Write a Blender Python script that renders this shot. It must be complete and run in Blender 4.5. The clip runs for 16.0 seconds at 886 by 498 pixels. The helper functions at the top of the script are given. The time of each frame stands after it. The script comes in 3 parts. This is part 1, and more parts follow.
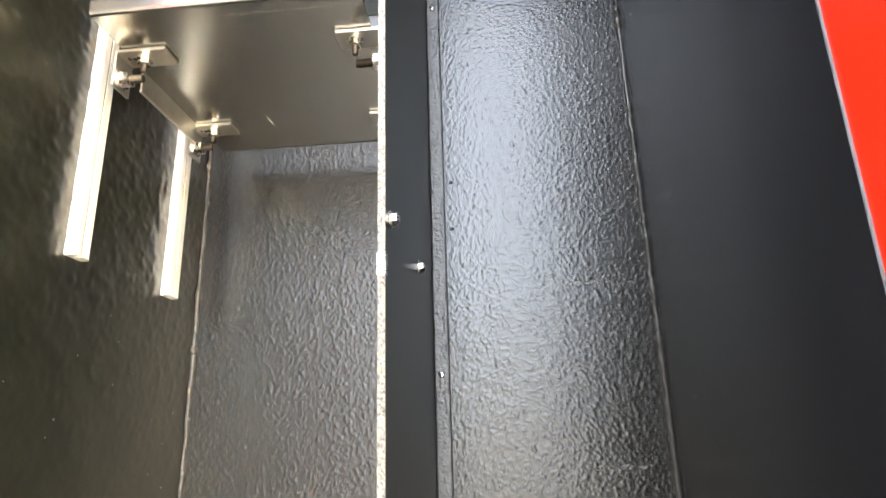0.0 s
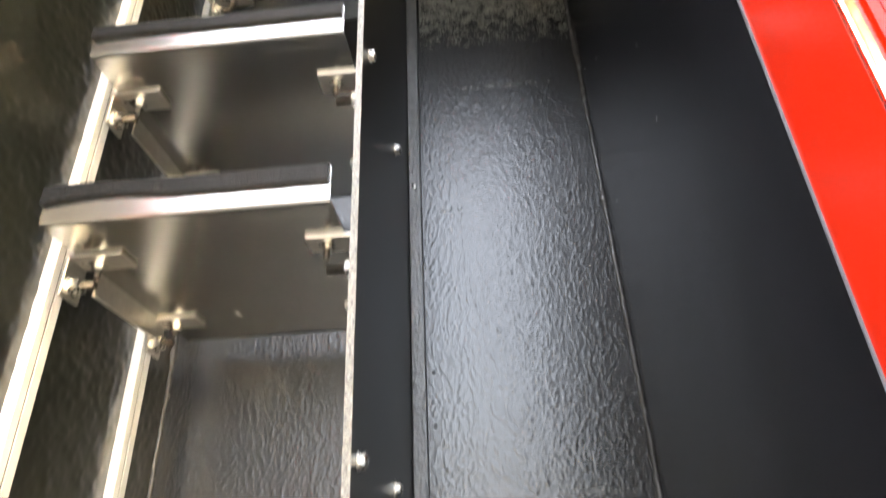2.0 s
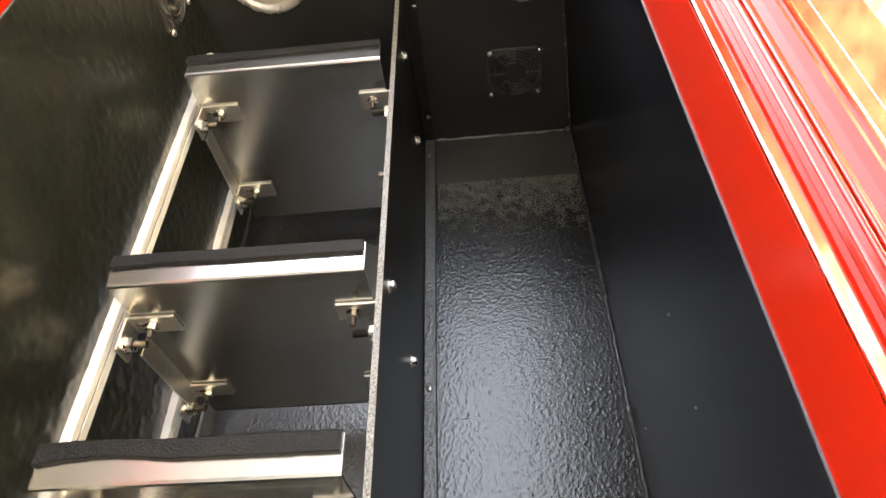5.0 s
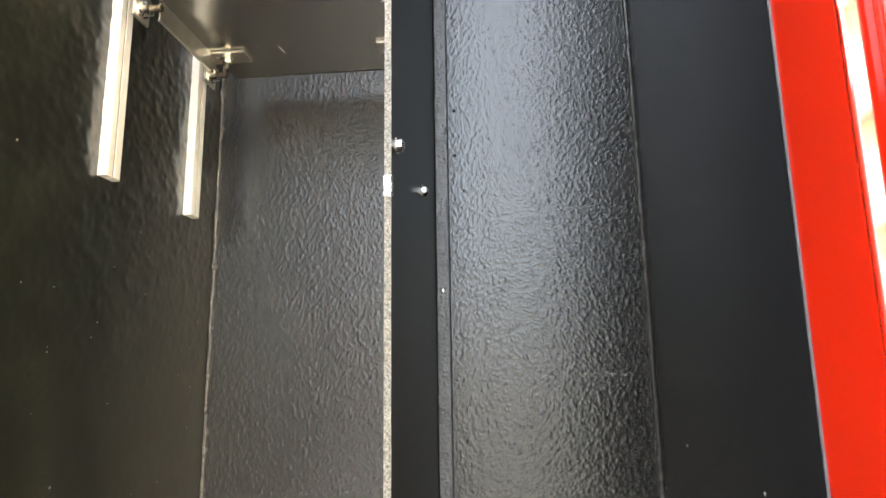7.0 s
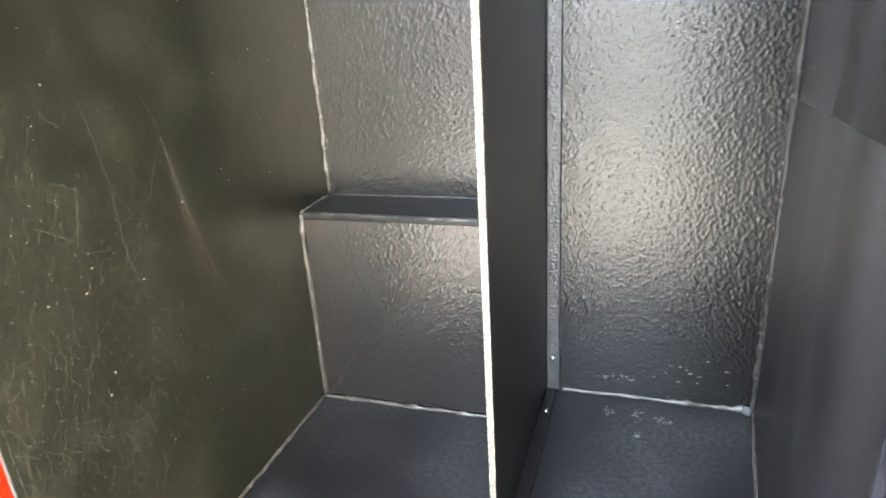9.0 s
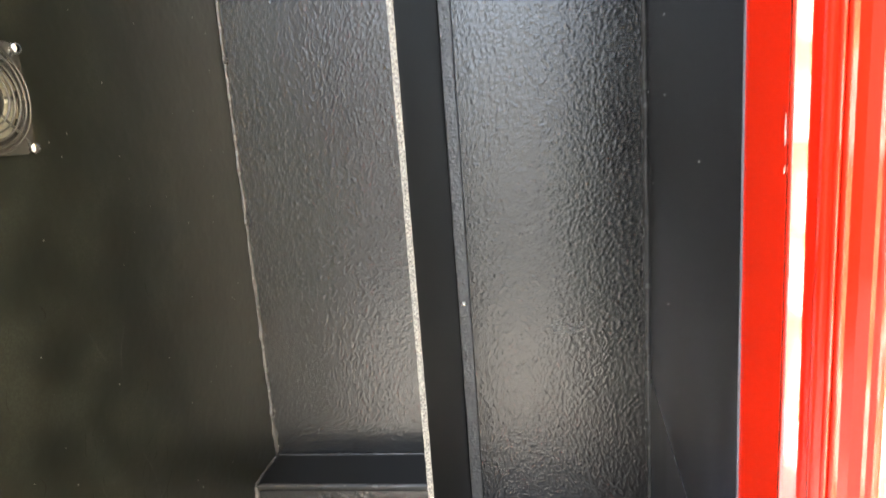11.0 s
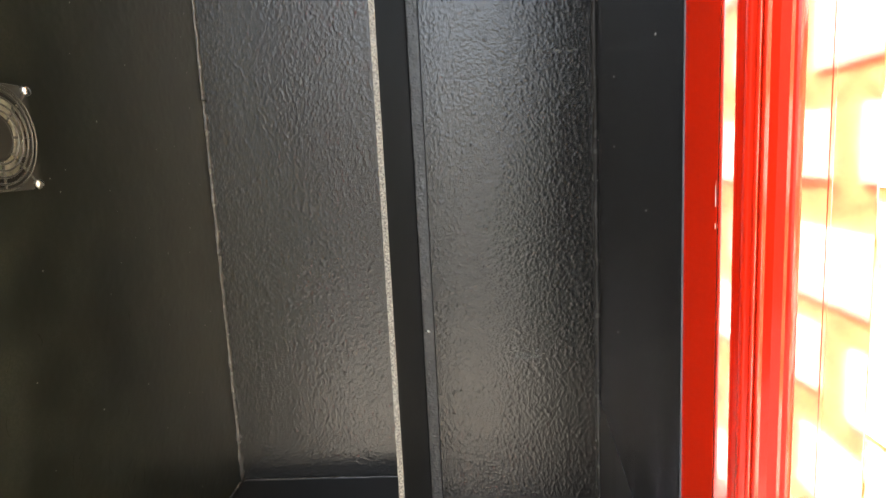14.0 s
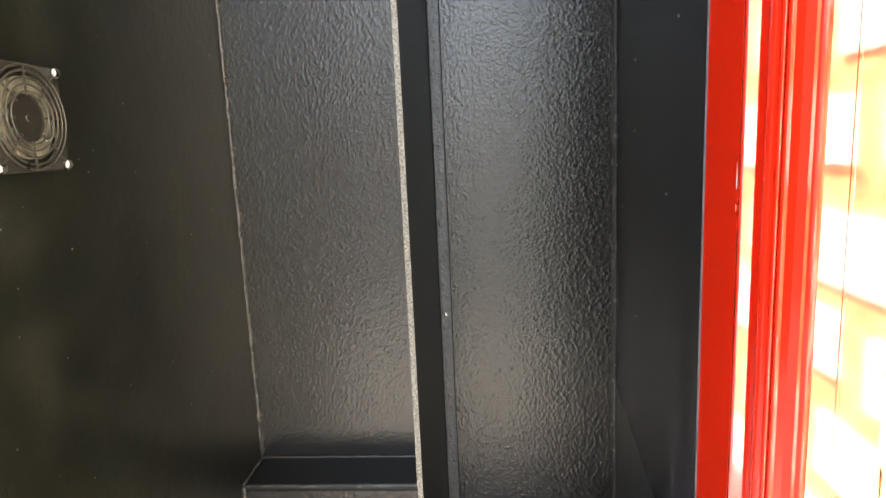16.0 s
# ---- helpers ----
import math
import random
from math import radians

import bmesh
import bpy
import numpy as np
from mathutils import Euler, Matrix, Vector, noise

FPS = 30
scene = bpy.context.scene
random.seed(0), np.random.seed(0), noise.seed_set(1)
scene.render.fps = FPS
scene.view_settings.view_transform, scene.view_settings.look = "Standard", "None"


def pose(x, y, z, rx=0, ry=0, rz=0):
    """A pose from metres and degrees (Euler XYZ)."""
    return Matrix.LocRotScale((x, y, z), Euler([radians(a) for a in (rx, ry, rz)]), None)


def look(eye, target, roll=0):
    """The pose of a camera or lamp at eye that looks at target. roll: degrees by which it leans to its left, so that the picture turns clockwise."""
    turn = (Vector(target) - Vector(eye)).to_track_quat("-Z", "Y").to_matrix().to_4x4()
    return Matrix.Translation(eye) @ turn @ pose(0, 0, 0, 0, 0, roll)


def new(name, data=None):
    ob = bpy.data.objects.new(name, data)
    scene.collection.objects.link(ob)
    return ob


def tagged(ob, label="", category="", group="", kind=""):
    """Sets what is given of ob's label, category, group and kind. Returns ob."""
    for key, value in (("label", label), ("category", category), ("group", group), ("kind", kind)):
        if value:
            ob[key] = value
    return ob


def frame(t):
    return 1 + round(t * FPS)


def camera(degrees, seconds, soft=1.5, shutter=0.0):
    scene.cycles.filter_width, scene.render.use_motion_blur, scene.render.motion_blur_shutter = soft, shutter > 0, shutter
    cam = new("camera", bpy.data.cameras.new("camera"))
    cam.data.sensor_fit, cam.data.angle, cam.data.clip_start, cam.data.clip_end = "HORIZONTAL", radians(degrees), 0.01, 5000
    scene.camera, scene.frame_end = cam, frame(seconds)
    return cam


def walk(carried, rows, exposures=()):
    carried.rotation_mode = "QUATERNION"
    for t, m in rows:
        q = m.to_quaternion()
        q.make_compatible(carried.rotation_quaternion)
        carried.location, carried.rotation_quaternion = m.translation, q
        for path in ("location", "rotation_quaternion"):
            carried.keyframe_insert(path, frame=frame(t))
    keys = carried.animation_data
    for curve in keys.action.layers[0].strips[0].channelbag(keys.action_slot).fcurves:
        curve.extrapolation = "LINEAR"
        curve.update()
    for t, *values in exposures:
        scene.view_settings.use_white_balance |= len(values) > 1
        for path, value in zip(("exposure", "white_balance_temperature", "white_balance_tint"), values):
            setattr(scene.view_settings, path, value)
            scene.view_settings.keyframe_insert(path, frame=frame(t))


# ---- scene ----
cam = camera(70.37, 16.0, shutter=0.5)
# seconds, eye x, y, z, turn to the left, tilt up, lean
PATH = [
    (0, 0.3488, -0.6783, 0.8473, 5.27, 17.20, -1.66),
    (0.5, 0.3499, -0.6694, 0.8714, 6.08, 19.34, -1.86),
    (1, 0.3596, -0.6674, 0.9060, 5.08, 23.08, -1.04),
    (1.5, 0.3592, -0.6646, 0.9008, 5.62, 23.39, -0.75),
    (2, 0.3596, -0.6571, 0.9320, 4.00, 28.46, -2.56),
    (2.5, 0.3620, -0.6515, 0.9877, 4.48, 34.83, -0.29),
    (3, 0.3741, -0.6551, 0.9897, 4.87, 35.96, -0.22),
    (3.5, 0.3682, -0.6693, 1.0186, 6.14, 36.54, 0.27),
    (3.7, 0.3669, -0.6695, 1.0310, 4.91, 37.74, -0.12),
    (5.8, 0.3561, -0.7079, 1.0355, 5.08, 38.88, -1.24),
    (6, 0.3579, -0.7027, 1.0042, 5.66, 35.48, -0.80),
    (6.3, 0.3579, -0.7008, 0.9415, 5.57, 27.86, -0.92),
    (6.5, 0.3573, -0.7074, 0.8942, 5.40, 19.73, -1.49),
    (7, 0.3571, -0.7228, 0.8299, 5.95, 10.70, -0.87),
    (7.3, 0.3459, -0.7470, 0.8298, 4.60, 9.20, -2.91),
    (7.5, 0.3387, -0.7505, 0.8107, 6.19, 5.75, -4.48),
    (7.8, 0.3446, -0.7069, 0.7097, 12.41, -3.39, -3.50),
    (8, 0.3627, -0.6872, 0.6039, 16.25, -12.31, -0.70),
    (8.2, 0.3761, -0.6897, 0.5200, 20.51, -17.34, 1.45),
    (8.5, 0.3689, -0.6989, 0.4608, 21.12, -22.69, -1.96),
    (9, 0.3772, -0.6853, 0.4541, 18.63, -20.72, -3.56),
    (9.5, 0.3863, -0.7016, 0.4918, 16.88, -20.29, -4.60),
    (10, 0.3816, -0.7172, 0.5787, 14.31, -16.87, -6.90),
    (10.2, 0.3793, -0.7268, 0.6215, 13.00, -15.31, -6.34),
    (12.3, 0.3461, -0.8466, 0.7022, 2.86, -8.62, -3.61),
    (12.5, 0.3453, -0.8469, 0.6983, 2.62, -8.89, -3.41),
    (13, 0.3473, -0.8392, 0.6988, 3.20, -8.49, -2.73),
    (13.5, 0.3454, -0.8353, 0.6976, 2.93, -9.00, -3.19),
    (14, 0.3470, -0.8343, 0.6996, 2.74, -8.70, -2.80),
    (14.5, 0.3481, -0.8271, 0.7033, 3.68, -9.06, -3.18),
    (15, 0.3463, -0.8298, 0.7014, 3.86, -8.88, -2.76),
    (15.5, 0.3446, -0.8318, 0.7024, 4.06, -8.95, -2.73),
    (16, 0.3448, -0.8399, 0.6975, 4.32, -9.93, -2.56),
]


def aim(x, y, z, yaw, tilt, lean):
    a, b = radians(yaw), radians(tilt)
    ahead = Vector((-math.sin(a) * math.cos(b), math.cos(a) * math.cos(b), math.sin(b)))
    return look((x, y, z), Vector((x, y, z)) + ahead * 2, lean)


EXPOSURES = [(0.0, 5.15, 6500, 6), (1.5, 4.75, 6500, 6), (2.0, 4.8, 6550, 7), (3.5, 4.6, 6650, 8), (6.0, 4.25, 6600, 7), (6.5, 4.15, 6500, 7), (7.0, 4.5, 6500, 4), (7.5, 4.9, 6500, 4), (8.0, 4.85, 6000, 6), (8.5, 5.55, 6050, 4), (9.5, 5.85, 6000, 3), (10.2, 5.45, 6000, 5), (12.3, 3.9, 6550, 5), (15.0, 3.95, 6500, 5), (16.0, 4.1, 6450, 5)]
walk(cam, [(t, aim(*row)) for t, *row in PATH], EXPOSURES)

# ---- light ----
SUN = Vector((-0.45, 0.15, 0.88)).normalized()
world = bpy.data.worlds.new("sky")
scene.world = world
world.use_nodes = True
wn, wl = world.node_tree.nodes, world.node_tree.links
wn.clear()
sky = wn.new("ShaderNodeTexSky")
sky.sky_type = "NISHITA"
sky.sun_disc = False
sky.sun_elevation = math.asin(SUN.z)
sky.sun_rotation = math.atan2(SUN.x, SUN.y)
sky.air_density, sky.dust_density, sky.ozone_density = 0.7, 6.0, 0.6
back = wn.new("ShaderNodeBackground")
back.inputs["Strength"].default_value = 0.15
out = wn.new("ShaderNodeOutputWorld")
haze = wn.new("ShaderNodeHueSaturation")
haze.inputs["Saturation"].default_value = 0.45
wl.new(sky.outputs[0], haze.inputs["Color"])
wl.new(haze.outputs[0], back.inputs[0])
wl.new(back.outputs[0], out.inputs[0])
sun_data = bpy.data.lights.new("sun", "SUN")
sun_data.energy, sun_data.angle, sun_data.color = 4.8, radians(0.5), (1.0, 0.97, 0.92)
sun = new("sun", sun_data)
sun.matrix_world = look(SUN * 20, (0, 0, 0))


# ---- materials ----
def material(name, base, rough, metal=0.0, coat=0.0, var=0.25, var_scale=14.0, grain=120.0, bump=0.0, bump_mm=1.0,
             rough_var=0.1, stretch=(1, 1, 1), spec=0.5, dust=None, low_light=None):
    """A painted, coated or metal surface: colour and gloss vary at two scales, with fine relief."""
    m = bpy.data.materials.new(name)
    m.use_nodes = True
    n, l = m.node_tree.nodes, m.node_tree.links
    p = n["Principled BSDF"]
    p.inputs["Metallic"].default_value = metal
    p.inputs["Coat Weight"].default_value = coat
    p.inputs["Coat Roughness"].default_value = 0.05
    p.inputs["Coat IOR"].default_value = 2.2
    p.inputs["Specular IOR Level"].default_value = spec
    tc = n.new("ShaderNodeTexCoord")
    mp = n.new("ShaderNodeMapping")
    mp.inputs["Scale"].default_value = stretch
    l.new(tc.outputs["Object"], mp.inputs["Vector"])

    def noise_tex(scale, detail, rough_=0.55, dist=0.0):
        t = n.new("ShaderNodeTexNoise")
        t.inputs["Scale"].default_value = scale
        t.inputs["Detail"].default_value = detail
        t.inputs["Roughness"].default_value = rough_
        t.inputs["Distortion"].default_value = dist
        l.new(mp.outputs[0], t.inputs["Vector"])
        return t.outputs["Fac"]

    def remap(src, a, b, lo, hi):
        r = n.new("ShaderNodeMapRange")
        r.inputs["From Min"].default_value, r.inputs["From Max"].default_value = a, b
        r.inputs["To Min"].default_value, r.inputs["To Max"].default_value = lo, hi
        l.new(src, r.inputs["Value"])
        return r.outputs[0]

    def mix(fac, a, b):
        x = n.new("ShaderNodeMix")
        x.data_type = "RGBA"
        l.new(fac, x.inputs[0])
        for socket, v in ((x.inputs[6], a), (x.inputs[7], b)):
            if isinstance(v, tuple):
                socket.default_value = (*v, 1)
            else:
                l.new(v, socket)
        return x.outputs[2]

    big, small = noise_tex(var_scale, 3), noise_tex(grain, 3)
    lo, hi = tuple(c * (1 - var) for c in base), tuple(min(1, c * (1 + var)) for c in base)
    colour = mix(remap(big, 0.3, 0.7, 0, 1), lo, hi)
    if dust:
        amount, tint, scale = dust
        spots = remap(noise_tex(scale, 2, 0.5, 0.2), 0.42, 0.75, 0, amount)
        mottle = n.new("ShaderNodeMath")
        mottle.operation = "MULTIPLY"
        l.new(spots, mottle.inputs[0])
        l.new(remap(noise_tex(scale * 26, 2), 0.35, 0.68, 0.0, 2.5), mottle.inputs[1])
        spots = mottle.outputs[0]
        if low_light:
            # the dust tint is raised low down, painting in brighter light
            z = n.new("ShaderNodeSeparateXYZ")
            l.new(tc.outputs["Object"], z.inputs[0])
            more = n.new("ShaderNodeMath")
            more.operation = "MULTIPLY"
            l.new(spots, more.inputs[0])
            l.new(remap(z.outputs["Z"], *low_light), more.inputs[1])
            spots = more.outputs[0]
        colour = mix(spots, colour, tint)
    l.new(colour, p.inputs["Base Color"])
    l.new(remap(noise_tex(var_scale * 1.3, 1.0, 0.5), 0.3, 0.7, max(0.02, rough - rough_var), rough + rough_var), p.inputs["Roughness"])
    if bump:
        b = n.new("ShaderNodeBump")
        b.inputs["Strength"].default_value = bump
        b.inputs["Distance"].default_value = bump_mm * 0.001
        l.new(small, b.inputs["Height"])
        l.new(b.outputs[0], p.inputs["Normal"])
    return m


LINER = material("black_sprayed_liner", (0.0088, 0.0088, 0.0090), 0.27, var=0.15, spec=0.90, rough_var=0.0, grain=700, bump=0.45, bump_mm=0.35)
PANEL = material("black_coated_panel", (0.0072, 0.0083, 0.0068), 0.28, var=0.2, var_scale=5, grain=300, rough_var=0.0,
                 dust=(0.26, (0.033, 0.036, 0.029), 21.0))
# dust tint grows stronger low down, standing in for brighter light there
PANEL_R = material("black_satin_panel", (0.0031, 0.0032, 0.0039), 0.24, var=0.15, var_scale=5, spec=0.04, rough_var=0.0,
                   stretch=(1, 1, 0.22), dust=(0.20, (0.030, 0.031, 0.040), 13.0), low_light=(0.34, 0.62, 9.0, 0.6))
CEILING = material("black_ceiling_coat", (0.0125, 0.0126, 0.0122), 0.36, var=0.2, var_scale=6, spec=0.45, rough_var=0.0, dust=(0.2, (0.035, 0.036, 0.036), 16.0))
BAND = material("grey_black_band", (0.044, 0.044, 0.039), 0.36, var=0.2, var_scale=9, grain=300, rough_var=0.0, bump=0.15, bump_mm=0.3)
LOW_REFLECTION = material("dull_black_reflection", (0.0085, 0.0086, 0.0096), 0.34, var=0.3, var_scale=7, spec=0.20, rough_var=0.0, stretch=(1, 1, 0.16), dust=(0.60, (0.040, 0.041, 0.048), 24.0))
PARTITION = material("black_sheet", (0.0060, 0.0060, 0.0058), 0.38, var=0.12, var_scale=7, spec=0.42, rough_var=0.0)
FLOOR_COAT = material("black_floor_coat", (0.0068, 0.0072, 0.0086), 0.30, spec=0.35, var=0.25, var_scale=9, rough_var=0.0,
                      dust=(0.20, (0.08, 0.083, 0.092), 7))
BEAD = material("black_sealant", (0.042, 0.041, 0.040), 0.25, var=0.2, var_scale=60, rough_var=0.03)
STRIP = material("black_strip", (0.075, 0.0745, 0.073), 0.36, var=0.3, var_scale=120, spec=0.8, rough_var=0.03)
EDGE = material("worn_sheet_edge", (0.15, 0.145, 0.13), 0.38, var=0.98, var_scale=520, grain=500, bump=0.6, bump_mm=0.6)
SEAM_GREY = material("grey_sealing_line", (0.07, 0.075, 0.085), 0.5, var=0.2, var_scale=90, grain=300, bump=0.2, bump_mm=0.3)
RED = material("red_gloss_paint", (0.32, 0.0085, 0.0018), 0.10, coat=1.0, spec=0.8, var=0.05, var_scale=4, grain=45, bump=0.015, bump_mm=0.4, rough_var=0.04)
RED_SATIN = material("red_satin_paint", (0.245, 0.0078, 0.0018), 0.22, spec=0.38, var=0.05, var_scale=4, grain=45, bump=0.015, bump_mm=0.4, rough_var=0.04)
RED_BEAD = material("red_rounded_bead_paint", (0.32, 0.0085, 0.0018), 0.12, spec=0.45, var=0.05, var_scale=4, rough_var=0.02)
ALU = material("brushed_aluminium", (0.56, 0.555, 0.53), 0.24, metal=1.0, var=0.05, var_scale=6, grain=1500, stretch=(0.03, 1, 1), bump=0.22, bump_mm=0.06, rough_var=0.0)
GALV = material("zinc_plated_steel", (0.80, 0.80, 0.785), 0.36, metal=0.40, var=0.06, var_scale=60, grain=260, bump=0.03, bump_mm=0.1, rough_var=0.08)
SLOT_SHADE = material("dull_slot_shade", (0.03, 0.028, 0.025), 0.5, metal=0.3, var=0.15, var_scale=60, grain=260)
BOLT = material("zinc_bolt", (0.54, 0.53, 0.50), 0.28, metal=1.0, var=0.12, var_scale=150, grain=600, bump=0.08, bump_mm=0.1)
BRACKET = material("bright_bracket_steel", (0.56, 0.545, 0.51), 0.38, metal=1.0, var=0.08, var_scale=90, grain=260, rough_var=0.05)
THREAD = material("dull_thread", (0.11, 0.10, 0.088), 0.42, metal=1.0, var=0.3, var_scale=250, grain=600, bump=0.2, bump_mm=0.15)
FOAM = material("dark_grey_foam", (0.0048, 0.0048, 0.0050), 0.55, spec=0.25, var=0.7, var_scale=600, grain=700, bump=1.0, bump_mm=1.2)
PLASTIC = material("black_fan_plastic", (0.026, 0.026, 0.025), 0.38, var=0.1, var_scale=30, rough_var=0.03)
HUB = material("dark_fan_hub", (0.016, 0.016, 0.015), 0.3, var=0.1, var_scale=30, rough_var=0.03)
GUARD = material("grey_guard", (0.034, 0.034, 0.031), 0.3, var=0.12, var_scale=50, rough_var=0.03)
BLADE = material("smoky_fan_blade", (0.42, 0.41, 0.35), 0.22, metal=0.35, spec=0.8, var=0.3, var_scale=90, rough_var=0.04)
PAVING = material("grey_paving", (0.036, 0.035, 0.033), 0.85, var=0.2, var_scale=1.3, grain=60, bump=0.4, bump_mm=2.0)
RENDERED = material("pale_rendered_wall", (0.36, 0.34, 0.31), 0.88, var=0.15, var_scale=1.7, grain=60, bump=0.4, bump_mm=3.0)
TIMBER = material("orange_timber", (0.62, 0.36, 0.16), 0.6, var=0.25, var_scale=8, grain=80, stretch=(1, 0.08, 1), bump=0.2, bump_mm=0.6)
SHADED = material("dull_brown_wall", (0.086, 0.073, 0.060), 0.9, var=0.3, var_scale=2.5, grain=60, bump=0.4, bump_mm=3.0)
STONE = material("pale_stone", (0.78, 0.70, 0.56), 0.85, var=0.12, var_scale=6, grain=120, bump=0.4, bump_mm=2.0)
BEDDING = material("amber_stone_bedding", (0.40, 0.26, 0.10), 0.9, var=0.7, var_scale=14, grain=70, bump=0.6, bump_mm=4.0)
ADDED_SLAB = material("warm_concrete", (0.105, 0.092, 0.078), 0.85, var=0.18, var_scale=3, grain=60, bump=0.4, bump_mm=2.0)
SPECK = material("grey_paint_fleck", (0.25, 0.25, 0.24), 0.5, var=0.4, var_scale=200, grain=600, bump=0.1, bump_mm=0.1)
SCUFF = material("grey_scuff", (0.038, 0.038, 0.036), 0.5, var=0.4, var_scale=160)
RUBBED = material("rubbed_dusty_coat", (0.0150, 0.0151, 0.0126), 0.42, spec=0.35, var=0.5, var_scale=140, rough_var=0.05)
SCUFFED = material("dusty_scuffed_coat", (0.086, 0.084, 0.068), 0.42, var=0.5, var_scale=90, rough_var=0.05)
PALE_SCUFF = material("pale_scuff", (0.15, 0.15, 0.142), 0.35, var=0.5, var_scale=220, grain=500, bump=0.3, bump_mm=0.3)
PALE_CHIP = material("white_primer_chip", (0.62, 0.60, 0.56), 0.5, var=0.2, var_scale=300)
HOLE = material("black_hole", (0.006, 0.006, 0.006), 0.7, var=0.1)
LAMP_RING = material("grey_lamp_ring", (0.30, 0.295, 0.28), 0.3, metal=0.4, var=0.1, var_scale=40, grain=200, bump=0.03, bump_mm=0.1)
LENS = material("cream_lamp_lens", (0.34, 0.31, 0.27), 0.35, var=0.05, var_scale=20)


# ---- building helpers ----
def part(name, bm, mat, parent=None, label="", smooth=False):
    me = bpy.data.meshes.new(name)
    bmesh.ops.recalc_face_normals(bm, faces=bm.faces[:])
    bm.to_mesh(me)
    bm.free()
    for f in me.polygons:
        f.use_smooth = smooth
    me.materials.append(mat)
    ob = new(name, me)
    if parent:
        ob.parent = parent
    if label:
        ob["label"] = label
    return ob


def empty(name, at=(0, 0, 0)):
    ob = new(name)
    ob.empty_display_size = 0.05
    ob.location = at
    return ob


def box(bm, x0, x1, y0, y1, z0, z1, bevel=0.0, seg=2):
    made = bmesh.ops.create_cube(bm, size=1)["verts"]
    for v in made:
        v.co = Vector(((x0 + x1) / 2 + v.co.x * (x1 - x0), (y0 + y1) / 2 + v.co.y * (y1 - y0), (z0 + z1) / 2 + v.co.z * (z1 - z0)))
    if bevel:
        edges = list({e for v in made for e in v.link_edges})
        bmesh.ops.bevel(bm, geom=edges, offset=bevel, segments=seg, affect="EDGES", profile=0.5)
    return bm


def boxed(*dims, bevel=0.0, seg=2):
    return box(bmesh.new(), *dims, bevel=bevel, seg=seg)


def cyl(bm, a, b, r, sides=16, r2=None):
    a, b = Vector(a), Vector(b)
    m = Matrix.Translation((a + b) / 2) @ (b - a).to_track_quat("Z", "Y").to_matrix().to_4x4()
    bmesh.ops.create_cone(bm, cap_ends=True, segments=sides, radius1=r, radius2=r if r2 is None else r2, depth=(b - a).length, matrix=m)
    return bm


def extruded(profile, z0, z1):
    """An upright bar with the plan profile [(x, y), ...]."""
    bm = bmesh.new()
    lo, hi = [bm.verts.new((x, y, z0)) for x, y in profile], [bm.verts.new((x, y, z1)) for x, y in profile]
    k = len(profile)
    for i in range(k):
        bm.faces.new((lo[i], lo[(i + 1) % k], hi[(i + 1) % k], hi[i]))
    bm.faces.new(lo[::-1])
    bm.faces.new(hi)
    return bm


def bead_line(a, b, r, seed, step=0.008, lump=0.35):
    """A hand-laid bead of sealant with uneven width and a few lumps."""
    rnd = random.Random(seed)
    a, b = Vector(a), Vector(b)
    way = (b - a).normalized()
    side = way.orthogonal().normalized()
    up = way.cross(side)
    count = max(3, int((b - a).length / step))
    rings, sides = [], 8
    bm = bmesh.new()
    for i in range(count + 1):
        c = a.lerp(b, i / count) + (side * rnd.uniform(-1, 1) + up * rnd.uniform(-1, 1)) * r * 0.22
        w = r * (1 + rnd.uniform(-lump, lump) * 0.6 + (rnd.random() < 0.05) * 0.8)
        rings.append([bm.verts.new(c + (side * math.cos(2 * math.pi * s / sides) + up * math.sin(2 * math.pi * s / sides)) * w) for s in range(sides)])
    for p, q in zip(rings, rings[1:]):
        for s in range(sides):
            bm.faces.new((p[s], p[(s + 1) % sides], q[(s + 1) % sides], q[s]))
    bm.faces.new(rings[0])
    bm.faces.new(rings[-1][::-1])
    return bm


def dome(bm, at, normal, r, h, sides=14):
    """A low round screw or rivet head standing on a surface."""
    n = Vector(normal).normalized()
    turn = n.to_track_quat("Z", "Y").to_matrix()
    at = Vector(at)
    rings = []
    for k, (rr, hh) in enumerate(((1.0, 0.0), (1.0, 0.35), (0.82, 0.75), (0.5, 0.95))):
        rings.append([bm.verts.new(at + turn @ Vector((math.cos(2 * math.pi * s / sides) * rr * r, math.sin(2 * math.pi * s / sides) * rr * r, hh * h))) for s in range(sides)])
    for p, q in zip(rings, rings[1:]):
        for s in range(sides):
            bm.faces.new((p[s], p[(s + 1) % sides], q[(s + 1) % sides], q[s]))
    bm.faces.new(rings[-1])
    bm.faces.new(rings[0][::-1])
    return bm


